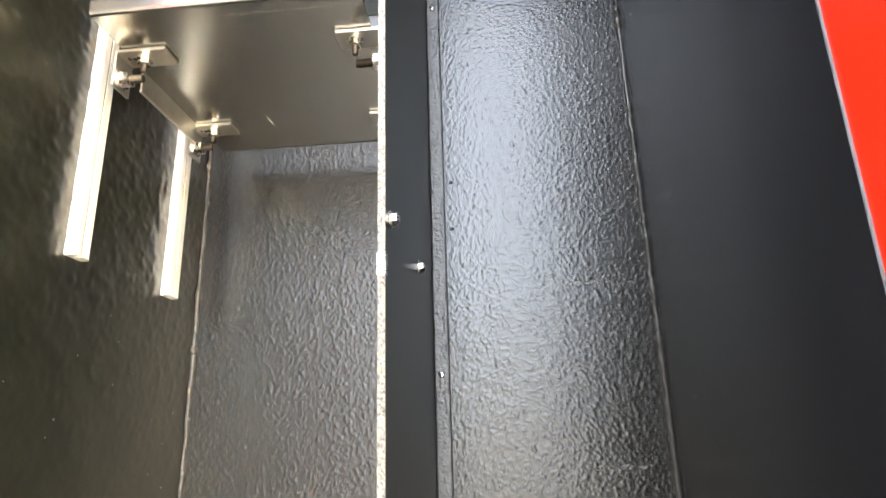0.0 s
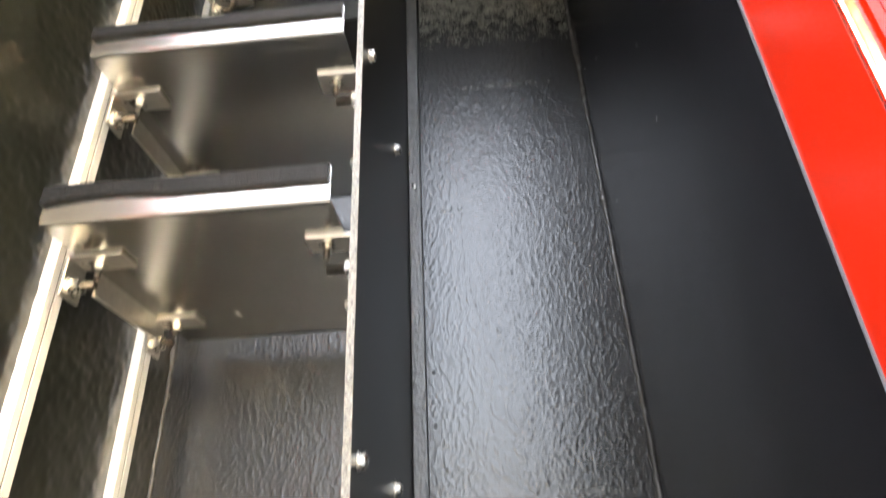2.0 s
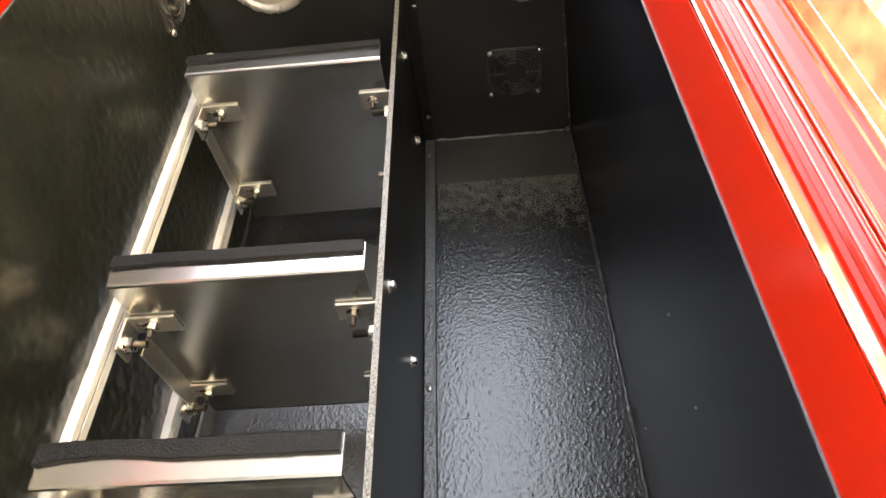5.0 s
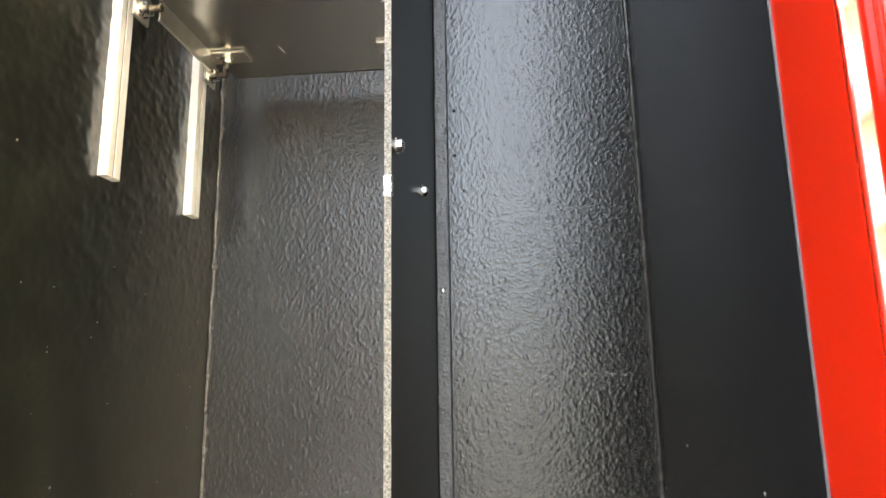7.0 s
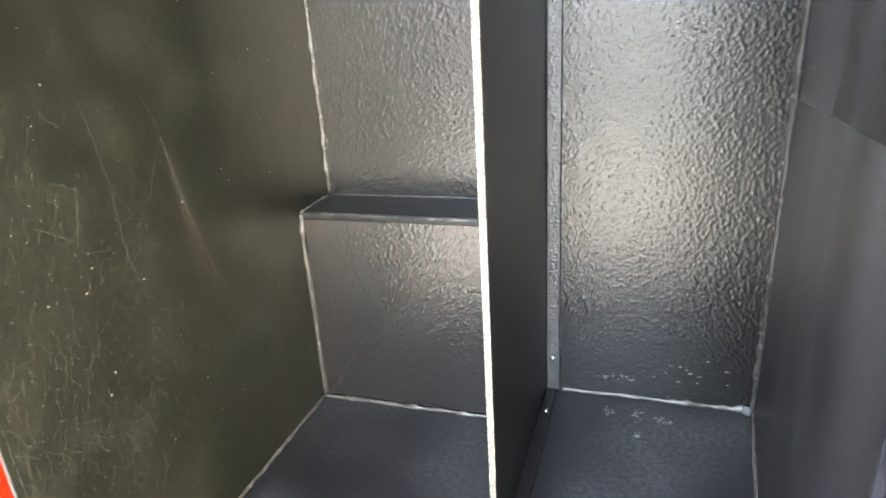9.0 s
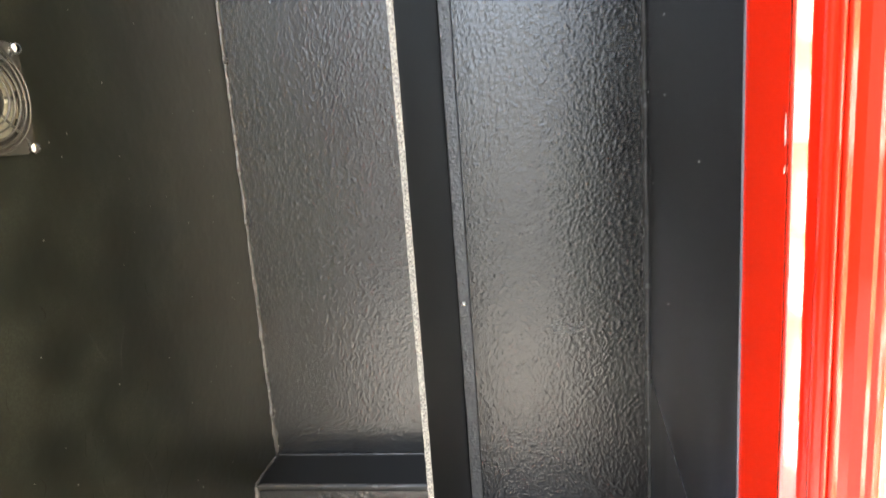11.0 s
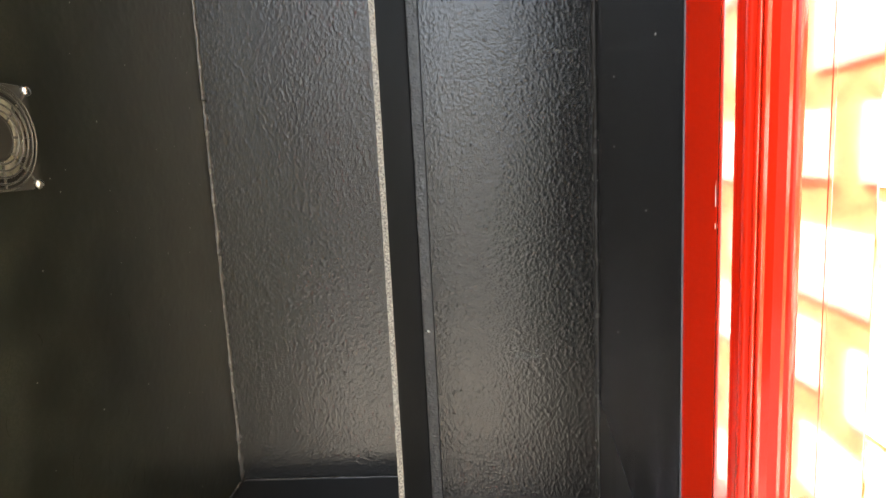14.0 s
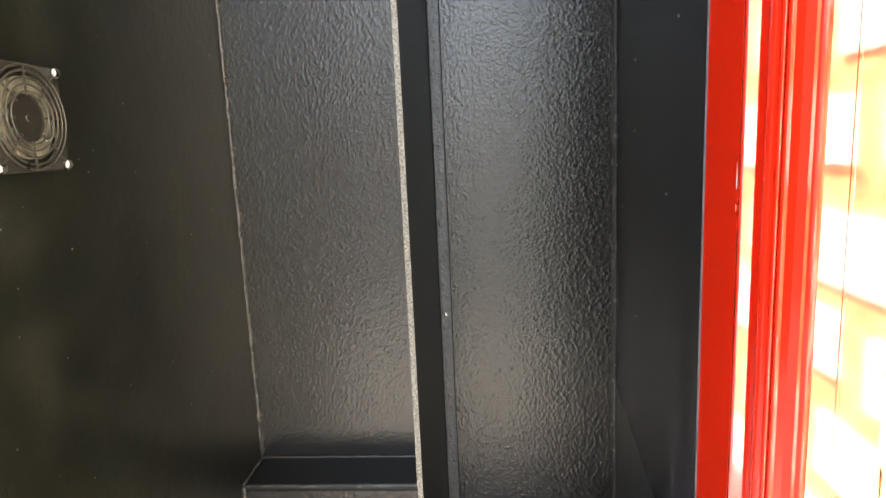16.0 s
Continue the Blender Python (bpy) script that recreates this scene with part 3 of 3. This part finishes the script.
def make_shelf(z, x0=0.028, x1=0.257, y0=-0.288, y1=-0.043, wave=0.0, foam_h=0.015, seed=1):
    shelf = empty("metal_shelf", (0.14, -0.14, z))
    tagged(shelf, "bare aluminium shelf with a raised lip edged in grey foam", "shelf", group="cabinet shelves")

    def bit(name, bm, mat, host=None, label="", smooth=False):
        ob = part(name, bm, mat, host or shelf, label, smooth)
        if host is None:
            ob.location = (-0.14, 0.14, -z)
        return ob

    t = 0.002
    plate = bmesh.new()
    # bent sheet: plate, raised front lip and a turned-down left side
    prof = [(y1, z), (y0 + 0.003, z), (y0 + 0.0008, z + 0.0008), (y0, z + 0.003), (y0, z + 0.030), (y0 + t, z + 0.030), (y0 + t, z + t + 0.001), (y0 + t + 0.001, z + t), (y1, z + t)]
    a, b = [plate.verts.new((x0, y, h)) for y, h in prof], [plate.verts.new((x1, y, h)) for y, h in prof]
    for i in range(len(prof)):
        j = (i + 1) % len(prof)
        plate.faces.new((a[i], a[j], b[j], b[i]))
    plate.faces.new(a[::-1])
    plate.faces.new(b)
    bit("plate", plate, ALU)
    bit("crease", boxed(x0 + 0.035, x1 - 0.004, y0 + 0.0150, y0 + 0.0152, z - 0.0001, z + 0.001), ALU, label="fine bending crease")
    # black strip stands in for the shadow in the gap behind the plate
    bit("rear_shade_line", boxed(x0 + 0.002, x1, y1 + 0.0001, y1 + 0.0024, z - 0.0006, z + 0.0030, bevel=0.0005, seg=1), HOLE, label="thin black line painting the shaded gap at the rear edge")
    bit("side_flange", boxed(x0 - 0.0016, x0, -0.209, -0.106, z - 0.020, z + 0.002, bevel=0.0004, seg=1), BRACKET)
    # added bar draws the bright line of light along the flange's lower edge
    bit("lit_edge_bar", boxed(x0 - 0.0022, x0 + 0.0008, -0.209, -0.106, z - 0.0216, z - 0.0196, bevel=0.0005, seg=1), BRACKET, label="bar added for the lit lower edge of the side flange")
    # foam strip stuck on the upper half of the lip, wavy along its lower edge
    rnd = random.Random(seed)
    foam = bmesh.new()
    n = 60
    rings = []
    for i in range(n + 1):
        u = i / n
        x = x0 - 0.001 + (x1 - x0 - 0.0005) * u
        sag = wave * math.sin(min(1, u / 0.45) * math.pi) * 0.004 if u < 0.45 else 0
        lo = z + 0.031 - foam_h + sag + rnd.uniform(-1, 1) * 0.0003
        hi = z + 0.0315 + wave * 0.0022 * math.sin(u * 9) * math.exp(-3 * u) + rnd.uniform(-1, 1) * 0.0003
        th = 0.0042 + rnd.uniform(-1, 1) * 0.0002
        rings.append([foam.verts.new((x, y, h)) for y, h in ((y0, lo), (y0 - th * 0.8, lo), (y0 - th, lo + 0.001), (y0 - th, hi - 0.0012), (y0 - th * 0.7, hi), (y0 + 0.003, hi), (y0 + 0.003, hi - 0.0012), (y0, hi - 0.0012))])
    for p, q in zip(rings, rings[1:]):
        for s in range(8):
            foam.faces.new((p[s], p[(s + 1) % 8], q[(s + 1) % 8], q[s]))
    foam.faces.new(rings[0])
    foam.faces.new(rings[-1][::-1])
    bit("foam_strip", foam, FOAM, label="dark grey foam edging strip")
    if seed == 1:
        mark = bmesh.new()
        a, b = Vector((0.1155, -0.1130, z - 0.0002)), Vector((0.1175, -0.0930, z - 0.0002))
        mark.faces.new([mark.verts.new(p) for p in (a, a.lerp(b, 0.5) + Vector((0.0004, 0, 0)), b, a.lerp(b, 0.5) - Vector((0.0004, 0, 0)))])
        bit("scratch", mark, GALV, label="short bright scratch")
    for left in (True, False):
        for yb in ((-0.2310, -0.0970) if left else (-0.2320, -0.0970)):
            bx = 0.030 if left else PX0 - 0.0003
            br = bit("bracket", bracket_mesh(left), BRACKET, label="bent zinc angle bracket")
            br.location = (bx - 0.14, yb + 0.14, -0.0004)
            s = 1 if left else -1
            vx = s * (0.0215 if left else 0.0270)
            bm = bmesh.new()
            thread(bm, (vx, 0, 0.0), (vx, 0, -0.0165 if left else -0.0175), 0.0026)
            part("bolt", bm, THREAD, br, "dull threaded bolt")
            bm = bmesh.new()
            cyl(bm, (vx, 0, -0.0030), (vx, 0, -0.0042), 0.0068, 20)
            cyl(bm, (vx, 0, -0.0042), (vx, 0, -0.0090), 0.0056, 6)
            part("nut", bm, BOLT, br, "hex nut with washer")
            if left:
                slot = dome(bmesh.new(), (0.0105, -0.001, -0.003), (0, 0, -1), 0.004, 0.0006)
                part("slot_mark", slot, BOLT, br)
            hz = -0.0225 if left else -0.0260
            bm = bmesh.new()
            thread(bm, (-0.003 if left else -0.002, 0, hz), (s * (0.022 if left else 0.026), 0, hz), 0.0038)
            part("bolt", bm, THREAD, br, "dull threaded bolt")
            bm = bmesh.new()
            cyl(bm, (s * 0.003, 0, hz), (s * 0.0046, 0, hz), 0.0088, 24)
            cyl(bm, (s * 0.0046, 0, hz), (s * 0.0110, 0, hz), 0.0074, 6)
            part("nut", bm, BOLT, br, "bright hex nut with washer")
    return shelf


make_shelf(1.1785, x0=0.037, x1=0.2545, wave=1.0, seed=1)
make_shelf(1.3480, x0=0.036, x1=0.2580, wave=0.35, foam_h=0.013, seed=2)
make_shelf(1.6470, x0=0.029, x1=0.256, wave=0.2, foam_h=0.011, seed=3)


# ---- cooling fans ----
def make_fan(m, label, behind, blade_tone):
    """An 80 mm fan behind a round guard, on the plane z = 0 and facing +z."""
    fan = empty("cooling_fan")
    fan.matrix_world = m
    tagged(fan, label, "fan", group="cabinet fans")
    bm = bmesh.new()
    n, r_in, half, c = 48, 0.0375, 0.040, 0.006
    rows = []
    for i in range(n):
        a = 2 * math.pi * i / n
        ca, sa = math.cos(a), math.sin(a)
        k = half / max(abs(ca), abs(sa))
        k = min(k, (2 * half - c) / (abs(ca) + abs(sa)))
        rows.append([bm.verts.new((ca * rr, sa * rr, h)) for rr, h in ((k, 0.0), (k, 0.0036), (k - 0.0008, 0.0045), (r_in, 0.0045), (r_in - 0.001, 0.0013))])
    for i in range(n):
        p, q = rows[i], rows[(i + 1) % n]
        for s in range(4):
            bm.faces.new((p[s], q[s], q[s + 1], p[s + 1]))
    part("frame", bm, PLASTIC, fan, "black plastic fan frame")
    bm = bmesh.new()
    cyl(bm, (0, 0, 0.0012), (0, 0, 0.0016), 0.0368, 40)
    part("back_plate", bm, HOLE, fan)
    bm = bmesh.new()
    loops = [[bm.verts.new((math.cos(2 * math.pi * i / 48) * rr, math.sin(2 * math.pi * i / 48) * rr, h)) for i in range(48)]
             for rr, h in ((0.0185, 0.0020), (0.0240, 0.0032), (0.0305, 0.0022), (0.0305, 0.0016), (0.0185, 0.0016))]
    for p, q in zip(loops, loops[1:] + loops[:1]):
        for k in range(48):
            bm.faces.new((p[k], p[(k + 1) % 48], q[(k + 1) % 48], q[k]))
    part("rotor_ring", bm, behind, fan, "rotor ring behind the guard, its tone set by the light through it", smooth=True)
    for k, rr in enumerate((0.0195, 0.0245, 0.0295, 0.0345, 0.0385)):
        bm = bmesh.new()
        seg, sd = 56, 6
        tor = [[bm.verts.new(((rr + 0.00085 * math.cos(2 * math.pi * s / sd)) * math.cos(2 * math.pi * i / seg), (rr + 0.00085 * math.cos(2 * math.pi * s / sd)) * math.sin(2 * math.pi * i / seg), 0.0068 + 0.00085 * math.sin(2 * math.pi * s / sd))) for s in range(sd)] for i in range(seg)]
        for i in range(seg):
            p, q = tor[i], tor[(i + 1) % seg]
            for s in range(sd):
                bm.faces.new((p[s], q[s], q[(s + 1) % sd], p[(s + 1) % sd]))
        part("guard_ring", bm, GUARD, fan, smooth=True)
    for i in range(8):
        a = math.pi / 4 * i
        far = 0.0500 if i % 2 else 0.0392
        bm = bmesh.new()
        cyl(bm, (math.cos(a) * 0.0150, math.sin(a) * 0.0170, 0.0060), (math.cos(a) * far, math.sin(a) * far, 0.0060), 0.0010, 6)
        part("guard_spoke", bm, GUARD, fan)
    bm = bmesh.new()
    cyl(bm, (0, 0, 0.0014), (0, 0, 0.0040), 0.0180, 32)
    cyl(bm, (0, 0, 0.0040), (0, 0, 0.0046), 0.0170, 32, 0.0150)
    cyl(bm, (0, 0, 0.0040), (0, 0, 0.0052), 0.0030, 16, 0.0020)
    part("hub", bm, HUB, fan, "dark round fan hub")
    for i in range(9):
        a0 = 2 * math.pi * i / 9
        bm = bmesh.new()
        g = []
        for u in range(5):
            rr = 0.0180 + 0.0125 * u / 4
            g.append([bm.verts.new((math.cos(a0 + d + u * 0.05) * rr, math.sin(a0 + d + u * 0.05) * rr, h)) for d, h in ((0, 0.0048), (0.25, 0.0040), (0.50, 0.0030))])
        for p, q in zip(g, g[1:]):
            for s in range(2):
                bm.faces.new((p[s], q[s], q[s + 1], p[s + 1]))
        bmesh.ops.solidify(bm, geom=bm.faces[:], thickness=0.0009)
        part("blade", bm, blade_tone, fan, smooth=True)
    for sx in (-1, 1):
        for sy in (-1, 1):
            bm = dome(bmesh.new(), (sx * 0.03575, sy * 0.03575, 0.0045), (0, 0, 1), 0.0042, 0.0044)
            part("screw", bm, BOLT, fan, "bright domed screw", smooth=True)
    return fan


facing_right = Matrix(((0, 0, 1), (1, 0, 0), (0, 1, 0))).to_4x4()   # fan's z along +x
# rotor colours paint the light: pale where daylight shows through, dark in the ceiling
make_fan(Matrix.Translation((0.0005, -0.3838, 0.7264)) @ facing_right, "black plastic cooling fan with round guard on the side wall", BLADE, BLADE)
make_fan(Matrix.Translation((0.0005, -0.3390, 1.7487)) @ facing_right, "black plastic cooling fan with round guard below the ceiling", BLADE, BLADE)
make_fan(pose(0.4213, -0.1255, HEIGHT - 0.0005, 180, 0, 0), "black plastic cooling fan with round guard in the ceiling", HOLE, PLASTIC)


# ---- round lamps in the ceiling ----
def make_lamp(x, y, r):
    lamp = empty("ceiling_lamp", (x, y, HEIGHT))
    tagged(lamp, "round cream ceiling lamp in a grey ring", "lamp", group="ceiling lamps")
    bm = bmesh.new()
    n = 48
    rows = [[bm.verts.new((math.cos(2 * math.pi * i / n) * rr, math.sin(2 * math.pi * i / n) * rr, h)) for rr, h in ((r, 0), (r, -0.008), (r - 0.003, -0.011), (r - 0.010, -0.011), (r - 0.012, -0.004))] for i in range(n)]
    for i in range(n):
        p, q = rows[i], rows[(i + 1) % n]
        for s in range(4):
            bm.faces.new((p[s], q[s], q[s + 1], p[s + 1]))
    part("ring", bm, LAMP_RING, lamp, smooth=True)
    bm = bmesh.new()
    rings = [[bm.verts.new((math.cos(2 * math.pi * i / n) * rr, math.sin(2 * math.pi * i / n) * rr, h)) for i in range(n)] for rr, h in ((r - 0.011, -0.004), (r * 0.6, -0.0075), (r * 0.25, -0.009))]
    for p, q in zip(rings, rings[1:]):
        for s in range(n):
            bm.faces.new((p[s], p[(s + 1) % n], q[(s + 1) % n], q[s]))
    bm.faces.new(rings[-1])
    part("lens", bm, LENS, lamp, "cream lamp lens", smooth=True)


make_lamp(0.102, -0.311, 0.056)
make_lamp(0.4334, -0.285, 0.046)

# ---- holes, flecks and scuffs on the walls ----
for x, z in ((0.2980, 1.138), (0.2980, 1.081)):
    part("drill_hole", dome(bmesh.new(), (x, -0.0014, z), (0, -1, 0), 0.0023, 0.0008), HOLE, wall_back, "small black drill hole")


def flecks(name, spots, normal, size, seed, host_label, mat):
    rnd = random.Random(seed)
    bm = bmesh.new()
    for p in spots:
        dome(bm, p, normal, size * rnd.uniform(0.5, 1.4), size * 0.4, 6)
    return tagged(part(name, bm, mat), host_label, "flecks", kind="stuff")


rnd = random.Random(11)
left_spots = [(0.0011, rnd.uniform(LF + 0.01, -0.03), rnd.uniform(0.05, 1.0)) for _ in range(110)]
flecks("dust_flecks", left_spots, (1, 0, 0), 0.0007, 3, "tiny pale dust flecks on the black side wall", SPECK)
speck_rnd = random.Random(17)
speck_spots = [(0.0011, min(-0.03, max(LF + 0.006, speck_rnd.gauss(-0.37, 0.09))), abs(speck_rnd.gauss(0.14, 0.15)) + 0.01) for _ in range(1100)]
flecks("dust_specks", speck_spots, (1, 0, 0), 0.00045, 18, "grey dust specks low on the black side wall", SCUFF)
right_spots = []
for _ in range(20):
    y = rnd.uniform(-0.46, -0.02)
    right_spots.append((on_right(y), y, rnd.uniform(0.05, 1.5)))
right_spots += [(on_right(y), y, z) for y, z in ((-0.012, 1.237), (-0.012, 0.946), (-0.012, 0.6546), (-0.018, 0.357), (-0.050, 1.507), (-0.245, 0.378), (-0.252, 0.374), (-0.263, 0.377), (-0.238, 0.371))]
flecks("paint_flecks", right_spots, (-0.99, -0.12, 0), 0.0008, 5, "tiny pale paint flecks on the satin black wall", SPECK)


def scratch(bm, pts, w, rnd_):
    """A thin raised scratch along points on the left wall (y, z)."""
    prev = None
    for i, (y, z) in enumerate(pts):
        ww = w * (0.35 + 0.65 * math.sin(math.pi * (i + 0.5) / len(pts))) * rnd_.uniform(0.6, 1.2)
        row = [bm.verts.new((0.00125, y - ww, z)), bm.verts.new((0.0013, y + ww, z))]
        if prev:
            bm.faces.new((prev[0], prev[1], row[1], row[0]))
        prev = row


bm = bmesh.new()
srnd = random.Random(8)


def curve(a, b, bow, k=14):
    return [(a[0] + (b[0] - a[0]) * i / k + bow * math.sin(math.pi * i / k) + srnd.uniform(-1, 1) * 0.0006, a[1] + (b[1] - a[1]) * i / k) for i in range(k + 1)]


scratch(bm, curve((-0.283, 0.408), (-0.269, 0.373), 0.002, 6), 0.0006, srnd)
scratch(bm, curve((-0.269, 0.373), (-0.233, 0.230), -0.004), 0.0012, srnd)
scratch(bm, curve((-0.269, 0.371), (-0.2935, 0.328), -0.003), 0.0005, srnd)
scratch(bm, curve((-0.2935, 0.328), (-0.3305, 0.316), 0.002), 0.0005, srnd)
scratch(bm, curve((-0.340, 0.408), (-0.3305, 0.316), 0.003), 0.0005, srnd)
scratch(bm, curve((-0.3305, 0.316), (-0.325, 0.268), -0.002), 0.0004, srnd)
scratch(bm, curve((-0.398, 0.337), (-0.372, 0.318), 0.001, 6), 0.0004, srnd)
scratch(bm, curve((-0.384, 0.352), (-0.377, 0.341), 0.003, 6), 0.0007, srnd)
scratch(bm, curve((-0.190, 0.170), (-0.176, 0.163), 0.001, 6), 0.0005, srnd)
for _ in range(12):
    y0, z0 = srnd.uniform(-0.44, -0.12), srnd.uniform(0.05, 0.55)
    scratch(bm, curve((y0, z0), (y0 + srnd.uniform(-0.02, 0.02), z0 + srnd.uniform(0.01, 0.05)), srnd.uniform(-0.003, 0.003), 6), srnd.uniform(0.0002, 0.0005), srnd)
tagged(part("scratch_marks", bm, SCUFF), "fine grey scratches in the black side wall", "scratches", kind="stuff")
# faint rubbed strokes, thickest low at the front, and the long smear beside the scratches
bm = bmesh.new()
for _ in range(26):
    d = srnd.uniform(-0.010, 0.014)
    scratch(bm, curve((-0.268 + d * 0.4, srnd.uniform(0.29, 0.36)), (-0.238 + d, srnd.uniform(0.16, 0.27)), -0.003), srnd.uniform(0.0003, 0.0010), srnd)
for _ in range(520):
    y0, z0 = min(-0.02, max(LF + 0.012, srnd.gauss(-0.38, 0.075))), abs(srnd.gauss(0.17, 0.12)) + 0.012
    lean = srnd.gauss(0.15, 0.6)
    size = srnd.uniform(0.004, 0.030)
    y1, z1 = min(-0.01, max(LF + 0.006, y0 + size * math.sin(lean))), z0 + size * math.cos(lean)
    scratch(bm, curve((y0, z0), (y1, z1), srnd.uniform(-0.004, 0.004), 6), srnd.uniform(0.0002, 0.0009), srnd)
tagged(part("rubbed_strokes", bm, RUBBED), "faint dusty rub marks low on the black side wall", "rub marks", kind="stuff")

# pale scuffs on the back wall and the floor of the narrow bay: (x, z or -y, width, height, count)
def scuffs(spots, upright, seed):
    rnd_ = random.Random(seed)
    bm = bmesh.new()
    for x, v, w, h, k in spots:
        for _ in range(k):
            a, b = rnd_.gauss(0, 0.33) * w, rnd_.gauss(0, 0.33) * h
            r = rnd_.uniform(0.0006, 0.0016)
            ring = []
            for c in range(7):
                g = 2 * math.pi * c / 7
                d = r * rnd_.uniform(0.5, 1.3)
                p, q = x + a + d * 1.6 * math.cos(g), v + b + d * 0.8 * math.sin(g)
                ring.append(bm.verts.new((p, -0.0018, q) if upright else (p, -q, 0.0006)))
            bm.faces.new(ring)
    return bm


tagged(part("scuff_marks", scuffs(((0.445, 1.01, 0.05, 0.003, 26), (0.465, 0.82, 0.05, 0.003, 22), (0.40, 1.535, 0.08, 0.003, 30), (0.32, 1.34, 0.02, 0.002, 8),
                                   (0.414, 0.421, 0.034, 0.014, 60), (0.352, 0.026, 0.05, 0.005, 16), (0.44, 0.045, 0.06, 0.02, 14)), True, 31), PALE_SCUFF),
       "faint pale scuffs on the pebbled black wall", "scuffs", kind="stuff")
tagged(part("floor_scuffs", scuffs(((0.351, 0.037, 0.008, 0.02, 18), (0.383, 0.036, 0.008, 0.02, 18), (0.415, 0.041, 0.016, 0.008, 18), (0.3855, 0.076, 0.005, 0.010, 16)), False, 32), PALE_SCUFF),
       "small pale smears on the black cabinet floor", "scuffs", kind="stuff")

# ---- outside: ground, walls ----
tagged(part("ground", boxed(-400, 400, -400, 400, -0.72, -0.60), PAVING), "grey sunlit paving in front of the cabinet", "ground", kind="structure")
# slab added unseen: its sunlit top makes the warm spot on the back wall
tagged(part("added_slab", boxed(-0.30, 0.64, -1.45, 0.10, -0.6000, -0.0800, bevel=0.004), ADDED_SLAB), "warm pale slab added unseen under the cabinet for a reflected spot", "paving", kind="structure")
# added out of view: darkens what the red moulding reflects
tagged(part("added_yard_wall", boxed(-3.7, -3.5, -6.0, 3.0, -0.60, 3.0), SHADED), "unseen dull brown wall added to keep reflections dark", "wall", kind="structure")
# added out of view: feeds the sheen on the back wall
tagged(part("added_pale_wall", boxed(-0.7, 7.0, -6.2, -6.0, -0.60, 1.5), RENDERED), "unseen pale sunlit wall added across the yard to be reflected", "wall", kind="structure")
# added out of view: cuts off sky so the shelf bay reflects darkness
tagged(part("added_dark_wall", boxed(-3.5, -0.45, -5.2, -5.0, -0.60, 4.2), SHADED), "unseen dull brown wall added across the yard to block sky", "wall", kind="structure")
WX = 1.300
stone_wall = tagged(part("wall_stone", boxed(WX, WX + 0.22, -2.75, 3.0, -0.60, 5.5), BEDDING), "sunlit wall of pale stone blocks beside the cabinet", "wall", kind="structure")
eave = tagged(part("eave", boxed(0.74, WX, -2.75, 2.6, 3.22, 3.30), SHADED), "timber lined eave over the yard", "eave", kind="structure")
board = part("board", boxed(-0.045, 0.045, -2.73, 2.58, -0.012, 0.008, bevel=0.003, seg=1), TIMBER, eave)
for k in range(6):
    ob = board if k == 0 else new("board", board.data)
    ob.parent = eave
    ob.location = (0.79 + 0.092 * k, 0, 3.212)

# pale blocks standing proud of their amber bedding
block_rnd = random.Random(41)
block_meshes = []
for k in range(6):
    shape = box(bmesh.new(), -0.018, 0.010, -0.190 + 0.012 * k, 0.190 - 0.005 * k, -0.098 + 0.004 * k, 0.098, bevel=0.006, seg=1)
    for v in shape.verts:
        v.co += Vector((block_rnd.uniform(-1, 1) * 0.003, block_rnd.uniform(-1, 1) * 0.008, block_rnd.uniform(-1, 1) * 0.006))
    first = part("block", shape, STONE, stone_wall)
    first.location = (WX, 0.2 + 0.45 * k, 2.16)
    block_meshes.append(first.data)
for row in range(-2, 7):
    for col in range(9):
        block = new("block", block_rnd.choice(block_meshes))
        block.parent = stone_wall
        block.location = (WX, -2.54 + 0.45 * col + 0.22 * (row % 2) + block_rnd.uniform(-0.02, 0.02), 0.06 + 0.30 * row + block_rnd.uniform(-0.012, 0.012))
